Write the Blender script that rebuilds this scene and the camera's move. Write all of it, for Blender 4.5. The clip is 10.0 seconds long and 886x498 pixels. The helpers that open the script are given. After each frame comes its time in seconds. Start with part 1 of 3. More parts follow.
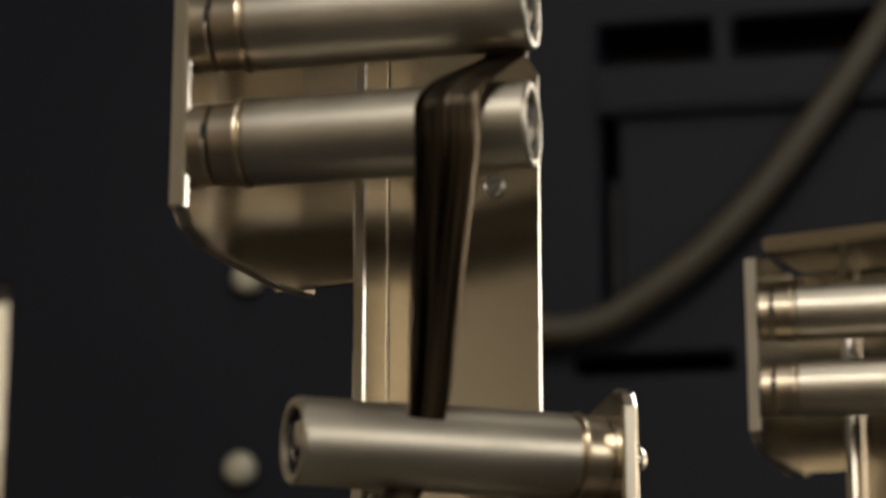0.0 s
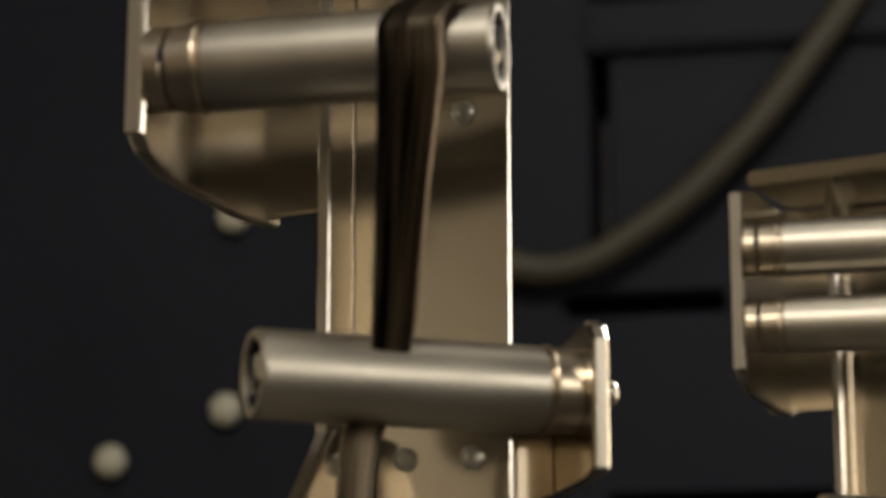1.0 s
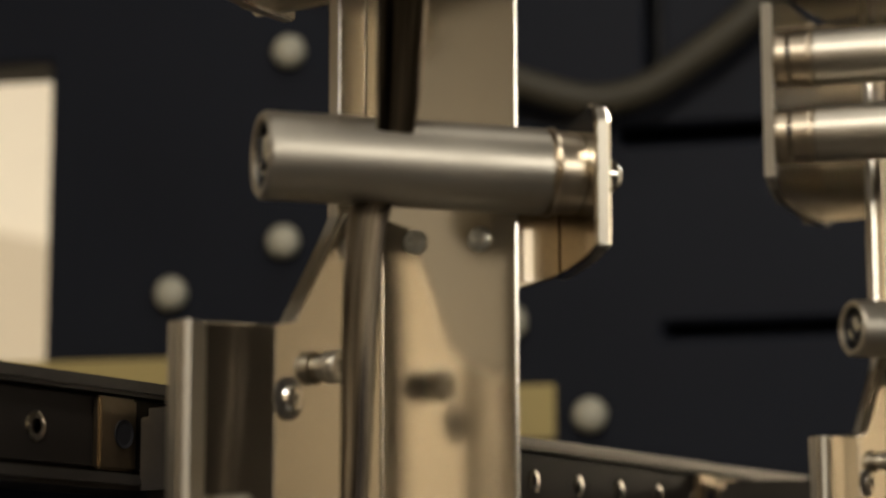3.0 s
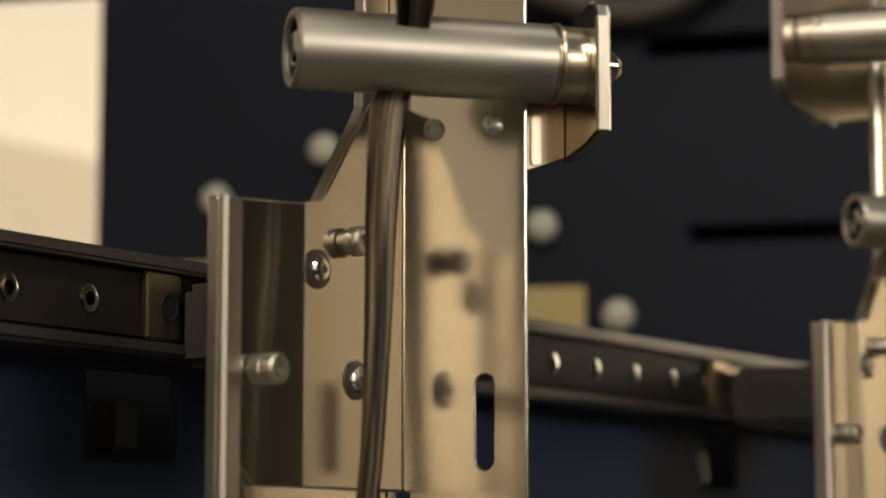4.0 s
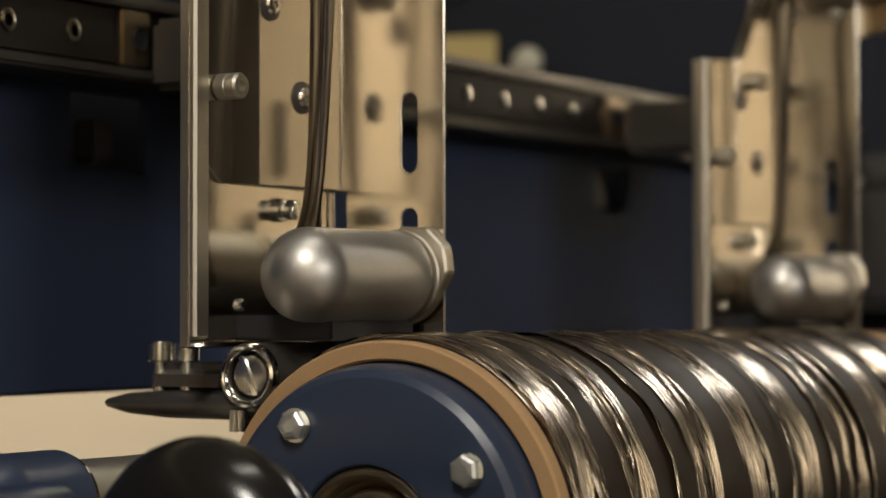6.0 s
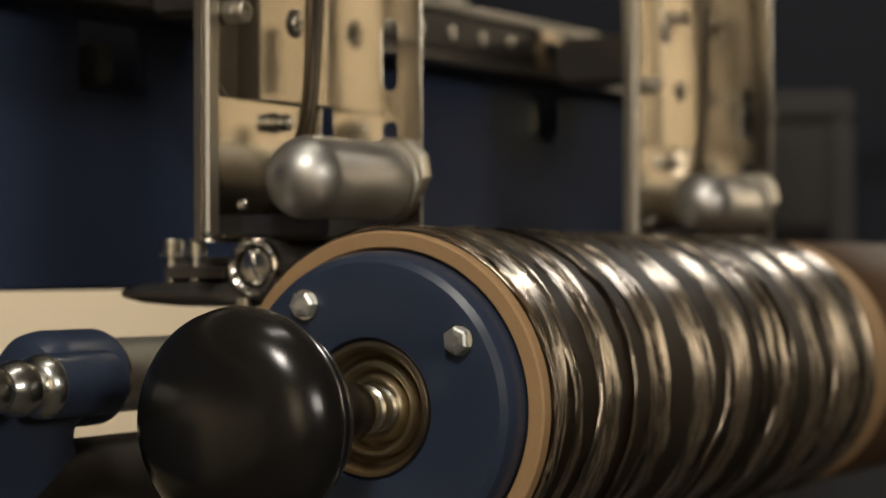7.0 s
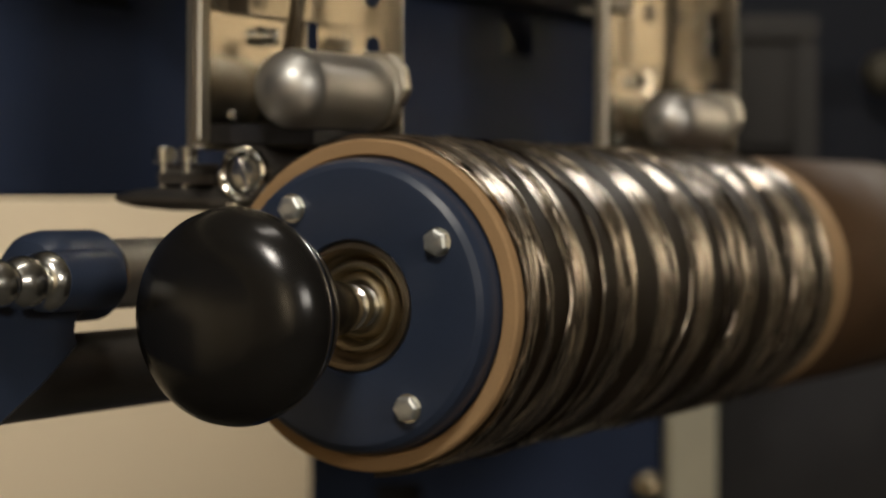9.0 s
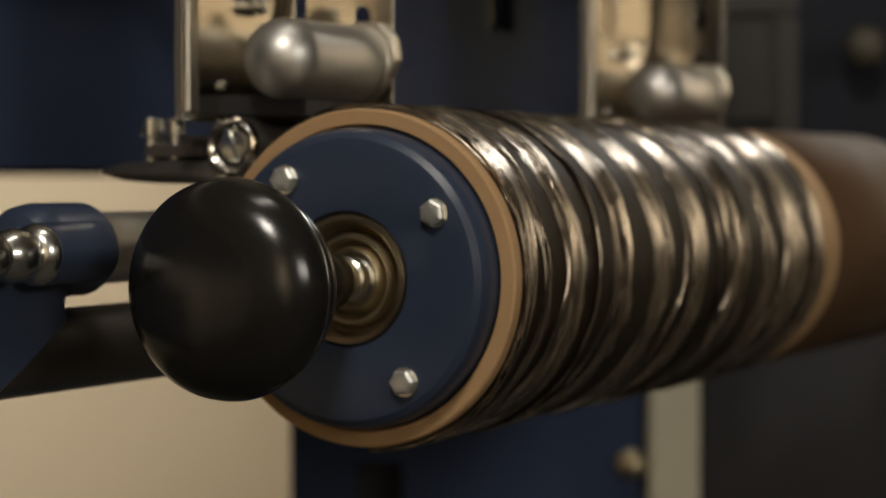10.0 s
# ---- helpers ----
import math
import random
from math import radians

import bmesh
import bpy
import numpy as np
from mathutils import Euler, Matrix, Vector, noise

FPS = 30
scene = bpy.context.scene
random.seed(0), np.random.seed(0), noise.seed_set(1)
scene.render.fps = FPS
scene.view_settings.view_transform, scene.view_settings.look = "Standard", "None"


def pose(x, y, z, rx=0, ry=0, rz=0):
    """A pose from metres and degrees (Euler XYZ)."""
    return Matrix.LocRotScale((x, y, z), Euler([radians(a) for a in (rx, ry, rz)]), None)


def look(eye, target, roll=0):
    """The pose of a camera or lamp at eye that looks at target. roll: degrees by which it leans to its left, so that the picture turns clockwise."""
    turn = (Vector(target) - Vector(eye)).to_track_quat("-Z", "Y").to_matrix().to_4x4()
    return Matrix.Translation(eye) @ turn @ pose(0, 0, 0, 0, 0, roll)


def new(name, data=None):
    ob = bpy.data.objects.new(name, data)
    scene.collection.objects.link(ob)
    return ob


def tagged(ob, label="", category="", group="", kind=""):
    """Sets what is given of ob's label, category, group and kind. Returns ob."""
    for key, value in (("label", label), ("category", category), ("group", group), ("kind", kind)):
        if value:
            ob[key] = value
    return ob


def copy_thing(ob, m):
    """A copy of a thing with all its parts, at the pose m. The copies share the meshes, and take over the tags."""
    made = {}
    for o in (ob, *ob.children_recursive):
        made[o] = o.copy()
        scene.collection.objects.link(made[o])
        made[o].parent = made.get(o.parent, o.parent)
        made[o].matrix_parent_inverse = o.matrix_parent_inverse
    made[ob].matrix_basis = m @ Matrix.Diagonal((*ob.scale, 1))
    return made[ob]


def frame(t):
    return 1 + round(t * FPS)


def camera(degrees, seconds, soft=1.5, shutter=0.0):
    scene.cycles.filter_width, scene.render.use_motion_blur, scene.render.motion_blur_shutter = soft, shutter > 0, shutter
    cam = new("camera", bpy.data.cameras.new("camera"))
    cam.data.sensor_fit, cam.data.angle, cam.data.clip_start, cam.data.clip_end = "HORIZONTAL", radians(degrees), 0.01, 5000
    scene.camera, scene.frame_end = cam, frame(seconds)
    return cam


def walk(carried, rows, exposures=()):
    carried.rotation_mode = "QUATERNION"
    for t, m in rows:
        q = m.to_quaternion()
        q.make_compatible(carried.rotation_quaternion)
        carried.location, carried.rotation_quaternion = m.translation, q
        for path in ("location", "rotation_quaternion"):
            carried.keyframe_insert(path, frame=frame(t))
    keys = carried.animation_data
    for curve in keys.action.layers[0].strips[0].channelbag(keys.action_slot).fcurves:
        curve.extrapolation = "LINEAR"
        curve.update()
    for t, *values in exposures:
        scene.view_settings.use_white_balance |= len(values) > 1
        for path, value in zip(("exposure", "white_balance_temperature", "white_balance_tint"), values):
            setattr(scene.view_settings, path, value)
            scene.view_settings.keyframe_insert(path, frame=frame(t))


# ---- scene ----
cam = camera(21.396, 10.0, soft=1.4)
walk(cam, [
    (0, look((-0.3574, -0.2104, -0.0057), (0.0668, 0.0250, 0.1151), -0.02)),
    (0.5, look((-0.3496, -0.2094, -0.0057), (0.0757, 0.0258, 0.1119), -0.05)),
    (1, look((-0.3421, -0.2094, -0.0056), (0.0843, 0.0276, 0.1039), -0.05)),
    (1.5, look((-0.3328, -0.2084, -0.0062), (0.0935, 0.0317, 0.0969), 0.06)),
    (2, look((-0.3244, -0.2071, -0.0072), (0.1014, 0.0370, 0.0880), 0.04)),
    (2.5, look((-0.3305, -0.2139, -0.0136), (0.0938, 0.0358, 0.0740), 0.00)),
    (4, look((-0.3732, -0.2529, -0.0366), (0.0455, 0.0126, 0.0280), 0.03)),
    (4.5, look((-0.3963, -0.2676, -0.0415), (0.0238, -0.0013, 0.0101), 0.08)),
    (5, look((-0.4184, -0.2819, -0.0450), (0.0038, -0.0166, -0.0069), 0.09)),
    (5.5, look((-0.4359, -0.2947, -0.0512), (-0.0107, -0.0328, -0.0253), -0.11)),
    (6, look((-0.4561, -0.3003, -0.0546), (-0.0244, -0.0483, -0.0404), -0.07)),
    (7.5, look((-0.5628, -0.3290, -0.0731), (-0.1165, -0.1035, -0.0709), -0.14)),
    (8, look((-0.5685, -0.3405, -0.0707), (-0.1256, -0.1087, -0.0775), 0.18)),
    (8.5, look((-0.5667, -0.3346, -0.0721), (-0.1219, -0.1064, -0.0826), 0.22)),
    (9, look((-0.5651, -0.3282, -0.0742), (-0.1182, -0.1041, -0.0857), 0.26)),
    (9.5, look((-0.5625, -0.3227, -0.0756), (-0.1141, -0.1019, -0.0892), 0.19)),
    (10, look((-0.5598, -0.3167, -0.0773), (-0.1097, -0.0995, -0.0925), -0.02)),
], exposures=[(0, 0.0), (1.0, 0.06), (2.5, 0.13), (4.0, 0.46), (6.0, 0.44), (7.5, 0.32), (10.0, 0.28)])
cam.data.dof.use_dof = True
cam.data.dof.focus_distance = 0.52
cam.data.dof.aperture_fstop = 15.5

# ---- world, lights ----
world = bpy.data.worlds.new("world")
scene.world = world
world.use_nodes = True
world.node_tree.nodes["Background"].inputs[0].default_value = (0.9, 0.85, 0.75, 1)
world.node_tree.nodes["Background"].inputs[1].default_value = 0.075


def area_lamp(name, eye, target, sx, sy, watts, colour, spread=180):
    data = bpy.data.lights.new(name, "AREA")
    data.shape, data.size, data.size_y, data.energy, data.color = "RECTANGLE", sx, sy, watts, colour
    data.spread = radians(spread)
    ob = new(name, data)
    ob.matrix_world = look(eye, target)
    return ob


WARM = (1.0, 0.93, 0.825)
# Unseen lamps hung in the air, placed by the highlights on steel and winding
area_lamp("unseen_lamp", (-0.98, -0.42, 0.95), (0, 0, 0), 0.27, 0.27, 8.0, WARM)
area_lamp("unseen_lamp", (-0.1, -0.25, 1.6), (-0.06, -0.1, 0), 0.8, 0.14, 2.8, WARM)
# Low frontal fill, added to lift the dark panel and the winding
area_lamp("unseen_lamp", (-0.9, -2.4, 0.6), (0, 0, 0), 0.9, 0.5, 11.5, WARM)
area_lamp("unseen_lamp", (2.6, 0.0, 1.02), (0.1, 0, -0.1), 0.34, 0.16, 9, WARM)
# Added fill, no fixtures there: brightens walls, seen directly and in the steel
area_lamp("wall_fill", (-1.95, -1.05, 0.3), (-3.0, -2.05, 0.5), 0.5, 0.4, 19, WARM, 98)
area_lamp("wall_fill", (2.1, -0.95, 0.38), (3.0, -0.85, 0.36), 0.5, 0.3, 9, WARM, 62)
area_lamp("wall_fill", (-1.7, 0.3, -0.1), (-2.5, 1.5, -0.1), 0.8, 0.4, 5.5, WARM, 100)
area_lamp("wall_fill", (1.6, 0.45, 0.3), (1.75, 1.5, 0.0), 1.6, 0.3, 11.5, WARM)
scene.view_settings.exposure = 0.0

# ---- materials ----
def material(name, colour, rough=0.4, metal=0.0, grain=0.0, grain_scale=(900, 900, 900), bump=0.0, stain=0.15, stain_scale=40, aniso=0.0, coat=0.0, spec=0.5):
    """Principled surface whose colour and gloss vary at two scales."""
    m = bpy.data.materials.new(name)
    m.use_nodes = True
    nt = m.node_tree
    b = nt.nodes["Principled BSDF"]
    b.inputs["Metallic"].default_value = metal
    b.inputs["Anisotropic"].default_value = aniso
    b.inputs["Coat Weight"].default_value = coat
    b.inputs["Specular IOR Level"].default_value = spec
    co = nt.nodes.new("ShaderNodeTexCoord")
    mp = nt.nodes.new("ShaderNodeMapping")
    mp.inputs["Scale"].default_value = grain_scale
    nt.links.new(co.outputs["Object"], mp.inputs["Vector"])
    fine = nt.nodes.new("ShaderNodeTexNoise")
    fine.inputs["Scale"].default_value = 1.0
    fine.inputs["Detail"].default_value = 3.0
    nt.links.new(mp.outputs["Vector"], fine.inputs["Vector"])
    big = nt.nodes.new("ShaderNodeTexNoise")
    big.inputs["Scale"].default_value = stain_scale
    big.inputs["Detail"].default_value = 4.0
    nt.links.new(co.outputs["Object"], big.inputs["Vector"])
    mix = nt.nodes.new("ShaderNodeMix")
    mix.data_type = "RGBA"
    mix.inputs["A"].default_value = (*[c * (1 - stain) for c in colour], 1)
    mix.inputs["B"].default_value = (*[min(1, c * (1 + stain)) for c in colour], 1)
    nt.links.new(big.outputs["Fac"], mix.inputs["Factor"])
    mix2 = nt.nodes.new("ShaderNodeMix")
    mix2.data_type = "RGBA"
    mix2.blend_type = "MULTIPLY"
    mix2.inputs["Factor"].default_value = grain
    nt.links.new(mix.outputs["Result"], mix2.inputs["A"])
    nt.links.new(fine.outputs["Fac"], mix2.inputs["B"])
    nt.links.new(mix2.outputs["Result"], b.inputs["Base Color"])
    rr = nt.nodes.new("ShaderNodeMapRange")
    rr.inputs["To Min"].default_value = max(0.02, rough * 0.8)
    rr.inputs["To Max"].default_value = min(1, rough * 1.25)
    nt.links.new(big.outputs["Fac"], rr.inputs["Value"])
    nt.links.new(rr.outputs["Result"], b.inputs["Roughness"])
    if bump:
        bp = nt.nodes.new("ShaderNodeBump")
        bp.inputs["Strength"].default_value = bump
        bp.inputs["Distance"].default_value = 0.0002
        nt.links.new(fine.outputs["Fac"], bp.inputs["Height"])
        nt.links.new(bp.outputs["Normal"], b.inputs["Normal"])
    return m


SHEET = material("brushed_stainless", (0.64, 0.60, 0.53), 0.15, 1.0, 0.12, (500, 500, 3000), 0.05, 0.06, 25)
EDGE = material("cut_steel_edge", (0.53, 0.49, 0.41), 0.42, 1.0, 0.1, (900, 900, 300), 0.1, 0.1)
ROLLER = material("satin_roller_steel", (0.57, 0.53, 0.45), 0.41, 1.0, 0.1, (2500, 900, 900), 0.05, 0.06, 60)
CHROME = material("polished_steel", (0.72, 0.70, 0.66), 0.12, 1.0, 0.0)
ZINC = material("zinc_plated_bolt", (0.68, 0.67, 0.62), 0.24, 1.0, 0.1, stain=0.2, stain_scale=300)
BOLTZINC = material("bright_zinc", (0.86, 0.87, 0.83), 0.36, 0.9, 0.1, stain=0.12, stain_scale=300)
DARKSTEEL = material("dark_oiled_steel", (0.12, 0.11, 0.10), 0.35, 0.7, 0.2, stain=0.25)
BLACKRUB = material("black_plastic", (0.012, 0.011, 0.010), 0.2, 0.0, 0.2, spec=0.5, stain=0.3)
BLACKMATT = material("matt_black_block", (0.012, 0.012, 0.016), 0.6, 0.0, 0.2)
NAVY = material("navy_machine_paint", (0.033, 0.047, 0.092), 0.6, 0.0, 0.1, (900, 900, 900), 0.12, 0.18, 18, spec=0.06)
NIGHT = material("dark_navy_paint", (0.0165, 0.0190, 0.0275), 0.5, 0.0, 0.1, (700, 700, 700), 0.1, 0.3, 5, spec=0.1)
CHUCKBLUE = material("blue_chuck_paint", (0.030, 0.043, 0.077), 0.34, 0.0, 0.15, (700, 700, 700), 0.15, 0.15, 60)
GREYPAINT = material("dark_grey_paint", (0.021, 0.020, 0.021), 0.5, 0.0, 0.1, stain=0.2, stain_scale=6)
CARD = material("brown_cardboard", (0.46, 0.29, 0.145), 0.75, 0.0, 0.25, (600, 1500, 1500), 0.3, 0.12, 40, spec=0.25)
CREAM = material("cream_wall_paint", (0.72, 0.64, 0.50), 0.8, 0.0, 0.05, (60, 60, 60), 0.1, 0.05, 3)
TANPAINT = material("tan_wall_paint", (0.50, 0.42, 0.30), 0.75, 0.0, 0.05, (60, 60, 60), 0.1, 0.06, 3)
BRASS = material("dull_brass", (0.62, 0.53, 0.36), 0.34, 1.0, 0.2, stain=0.2, stain_scale=120)
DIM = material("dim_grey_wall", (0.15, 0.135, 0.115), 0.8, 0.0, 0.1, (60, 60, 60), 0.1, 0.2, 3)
FLOOR = material("grey_concrete", (0.055, 0.052, 0.046), 0.7, 0.0, 0.2, (50, 50, 50), 0.3, 0.2, 2)
YELLOW = material("flat_yellow", (0.48, 0.38, 0.15), 0.55, 0.0, 0.1)
HOSE = material("olive_hose_rubber", (0.065, 0.057, 0.038), 0.55, 0.0, 0.2, stain=0.2)
RAILSTEEL = material("dark_rail_steel", (0.028, 0.024, 0.021), 0.3, 0.0, 0.15, (60, 900, 900), 0.05, 0.2, 30, spec=0.03)
TUBE_END = material("dark_brown_card", (0.085, 0.046, 0.021), 0.7, 0.0, 0.25, (600, 1500, 1500), 0.3, 0.15, 40, spec=0.25)
POST = material("faded_post_paint", (0.72, 0.69, 0.54), 0.7, 0.0, 0.1, (80, 80, 80), 0.1, 0.15, 8)
RODSTEEL = material("bright_rod_steel", (0.70, 0.67, 0.61), 0.38, 1.0, 0.1, (60, 900, 900), 0.05, 0.1)
PRESS = material("bead_blasted_steel", (0.60, 0.585, 0.55), 0.45, 1.0, 0.15, (1500, 1500, 1500), 0.06, 0.06, 80)
POLISHED = material("turned_bright_steel", (0.60, 0.52, 0.40), 0.33, 1.0, 0.1, (2500, 300, 300), 0.05, 0.08, 60)
BROWN_METAL = material("brown_metal", (0.36, 0.29, 0.20), 0.34, 1.0, 0.2, (900, 900, 900), 0.05, 0.25, 60)
KNOBWHITE = material("ivory_knob", (0.5, 0.48, 0.38), 0.35, 0.0, 0.05)


def fibre_material(name, along, across, dark, light, rough, patch, bump, low):
    """Carbon fibre: strands along the mesh's u direction, bundled in streaks of three widths. The sheen is put into the
    base colour, dark to light; patch is how far the coarse bundles differ in lustre.
    """
    m = bpy.data.materials.new(name)
    m.use_nodes = True
    nt = m.node_tree
    b = nt.nodes["Principled BSDF"]
    uv = nt.nodes.new("ShaderNodeUVMap")

    def streak(ku, kv, detail):
        mp = nt.nodes.new("ShaderNodeMapping")
        mp.inputs["Scale"].default_value = (along * ku, across * kv, 1)
        nt.links.new(uv.outputs["UV"], mp.inputs["Vector"])
        n = nt.nodes.new("ShaderNodeTexNoise")
        n.inputs["Scale"].default_value = 1.0
        n.inputs["Detail"].default_value = detail
        n.inputs["Roughness"].default_value = 0.6
        nt.links.new(mp.outputs["Vector"], n.inputs["Vector"])
        return n.outputs["Fac"]

    def calc(op, x, y, z=None):
        n = nt.nodes.new("ShaderNodeMath")
        n.operation = op
        for i, q in enumerate((x, y, z)):
            if q is None:
                continue
            if isinstance(q, (int, float)):
                n.inputs[i].default_value = q
            else:
                nt.links.new(q, n.inputs[i])
        return n.outputs["Value"]

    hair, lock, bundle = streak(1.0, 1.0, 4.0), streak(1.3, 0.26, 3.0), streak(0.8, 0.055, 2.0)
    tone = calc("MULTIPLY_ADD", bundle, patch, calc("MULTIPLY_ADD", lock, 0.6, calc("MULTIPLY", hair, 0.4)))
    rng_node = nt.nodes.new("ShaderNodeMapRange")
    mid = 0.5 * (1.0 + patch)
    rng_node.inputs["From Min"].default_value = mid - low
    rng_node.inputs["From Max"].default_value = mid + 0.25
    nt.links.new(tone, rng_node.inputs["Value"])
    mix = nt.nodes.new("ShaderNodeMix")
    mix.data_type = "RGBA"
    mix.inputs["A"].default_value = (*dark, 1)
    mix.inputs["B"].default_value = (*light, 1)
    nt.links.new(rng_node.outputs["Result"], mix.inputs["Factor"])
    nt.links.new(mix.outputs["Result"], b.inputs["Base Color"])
    b.inputs["Metallic"].default_value = 0.9
    rr = nt.nodes.new("ShaderNodeMapRange")
    rr.inputs["From Min"].default_value = 0.3
    rr.inputs["From Max"].default_value = 0.7
    rr.inputs["To Min"].default_value = rough * 0.75
    rr.inputs["To Max"].default_value = rough * 1.4
    nt.links.new(lock, rr.inputs["Value"])
    nt.links.new(rr.outputs["Result"], b.inputs["Roughness"])
    height = calc("MULTIPLY_ADD", bundle, 5.0, calc("MULTIPLY_ADD", lock, 2.0, calc("MULTIPLY", hair, 0.5)))
    bp = nt.nodes.new("ShaderNodeBump")
    bp.inputs["Strength"].default_value = bump
    bp.inputs["Distance"].default_value = 0.0005
    nt.links.new(height, bp.inputs["Height"])
    nt.links.new(bp.outputs["Normal"], b.inputs["Normal"])
    return m


# Fibre sheen painted as pale strands on black; the underlayer gives the unlit gaps
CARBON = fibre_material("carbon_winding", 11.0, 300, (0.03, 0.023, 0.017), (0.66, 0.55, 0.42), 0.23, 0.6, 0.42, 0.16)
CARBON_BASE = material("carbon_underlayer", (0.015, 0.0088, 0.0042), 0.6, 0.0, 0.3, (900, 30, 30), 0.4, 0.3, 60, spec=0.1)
TOW = fibre_material("carbon_tow", 1.2, 22, (0.016, 0.012, 0.009), (0.50, 0.40, 0.27), 0.33, 0.5, 0.08, 0.08)


# ---- mesh helpers ----
MM = 0.001


def az(x, y, z, a):
    """A frame at a place in millimetres whose x axis points along azimuth a, its y axis away to the left of that."""
    return Matrix.Translation((x * MM, y * MM, z * MM)) @ Matrix.Rotation(radians(a), 4, "Z")


def part(name, bm, mat, parent=None, label="", smooth=None, edge_mat=None):
    me = bpy.data.meshes.new(name)
    bmesh.ops.recalc_face_normals(bm, faces=bm.faces)
    if smooth:
        for f in bm.faces:
            f.smooth = True
        for e in bm.edges:
            if len(e.link_faces) == 2 and e.calc_face_angle(0) > radians(smooth):
                e.smooth = False
    bm.to_mesh(me)
    bm.free()
    me.materials.append(mat)
    if edge_mat:
        me.materials.append(edge_mat)
    ob = new(name, me)
    if parent:
        ob.parent = parent
    if label:
        ob["label"] = label
    return ob


def thing(name, at, label, category, group="", kind=""):
    e = new(name)
    e.empty_display_size = 0.01
    e.matrix_world = Matrix.Translation(at)
    return tagged(e, label, category, group, kind)


def lathe(profile, m, seg=48):
    """Turns (radius, along) points, in millimetres, round the frame's x axis."""
    bm = bmesh.new()
    rings = []
    for r, a in profile:
        if r < 1e-6:
            rings.append([bm.verts.new(m @ Vector((a * MM, 0, 0)))])
        else:
            rings.append([bm.verts.new(m @ Vector((a * MM, r * MM * math.cos(2 * math.pi * i / seg), r * MM * math.sin(2 * math.pi * i / seg)))) for i in range(seg)])
    for p, q in zip(rings, rings[1:]):
        for i in range(seg):
            j = (i + 1) % seg
            if len(p) == 1 and len(q) > 1:
                bm.faces.new((p[0], q[i], q[j]))
            elif len(q) == 1 and len(p) > 1:
                bm.faces.new((p[i], q[0], p[j]))
            elif len(p) > 1:
                bm.faces.new((p[i], q[i], q[j], p[j]))
    return bm


def sheet(outline, thick, m, holes=(), bevel=0.35):
    """A flat plate: outline and holes in the frame's x-z plane, in millimetres, its thickness along +y."""
    bm = bmesh.new()
    for loop in (outline, *holes):
        vs = [bm.verts.new((x * MM, 0, z * MM)) for x, z in loop]
        for a, b in zip(vs, vs[1:] + vs[:1]):
            bm.edges.new((a, b))
    bmesh.ops.triangle_fill(bm, use_beauty=True, use_dissolve=True, edges=bm.edges[:])
    g = bmesh.ops.extrude_face_region(bm, geom=bm.faces[:])
    bmesh.ops.translate(bm, vec=(0, thick * MM, 0), verts=[v for v in g["geom"] if isinstance(v, bmesh.types.BMVert)])
    bmesh.ops.recalc_face_normals(bm, faces=bm.faces)
    for f in bm.faces:
        f.normal_update()
        f.material_index = 0 if abs(f.normal.y) > 0.7 else 1
    if bevel:
        sharp = [e for e in bm.edges if len(e.link_faces) == 2 and e.calc_face_angle(0) > 0.6]
        bmesh.ops.bevel(bm, geom=sharp, offset=bevel * MM, segments=1, affect="EDGES", clamp_overlap=True)
    bm.transform(m)
    return bm


def box(x0, x1, y0, y1, z0, z1, m=None, bevel=0.5, seg=2):
    bm = bmesh.new()
    bmesh.ops.create_cube(bm, size=1)
    for v in bm.verts:
        v.co = Vector(((x0 if v.co.x < 0 else x1) * MM, (y0 if v.co.y < 0 else y1) * MM, (z0 if v.co.z < 0 else z1) * MM))
    if bevel:
        bmesh.ops.bevel(bm, geom=bm.edges[:], offset=bevel * MM, segments=seg, affect="EDGES", clamp_overlap=True)
    if m is not None:
        bm.transform(m)
    return bm


def rounded_slot(cx, z0, z1, w, n=6):
    r = w / 2
    pts = [(cx + r * math.cos(a), z1 - r + r * math.sin(a)) for a in [math.pi * i / n for i in range(n + 1)]]
    return pts + [(cx + r * math.cos(a), z0 + r + r * math.sin(a)) for a in [math.pi + math.pi * i / n for i in range(n + 1)]]


def hex_head(m, across, height, chamfer=0.4):
    """A six-sided bolt head along the frame's x axis."""
    r = across / 2 / math.cos(math.pi / 6)
    return lathe([(0, 0), (r, 0), (r, height - chamfer), (r - chamfer, height - 0.25 * chamfer), (r * 0.45, height), (0, height)], m, 6)


def pan_screw(m, r, parent, name="screw", recess="slot", mat=None):
    """A domed screw head along -y of its frame, with its drive recess as a part."""
    t = m @ Matrix.Rotation(radians(-90), 4, "Z")
    head = part(name, lathe([(r, 0), (r, 0.28 * r), (r * 0.85, 0.55 * r), (r * 0.5, 0.72 * r), (r * 0.30, 0.74 * r), (r * 0.28, 0.45 * r), (0, 0.4 * r)], t, 24), mat or BOLTZINC, parent, smooth=35)
    return head


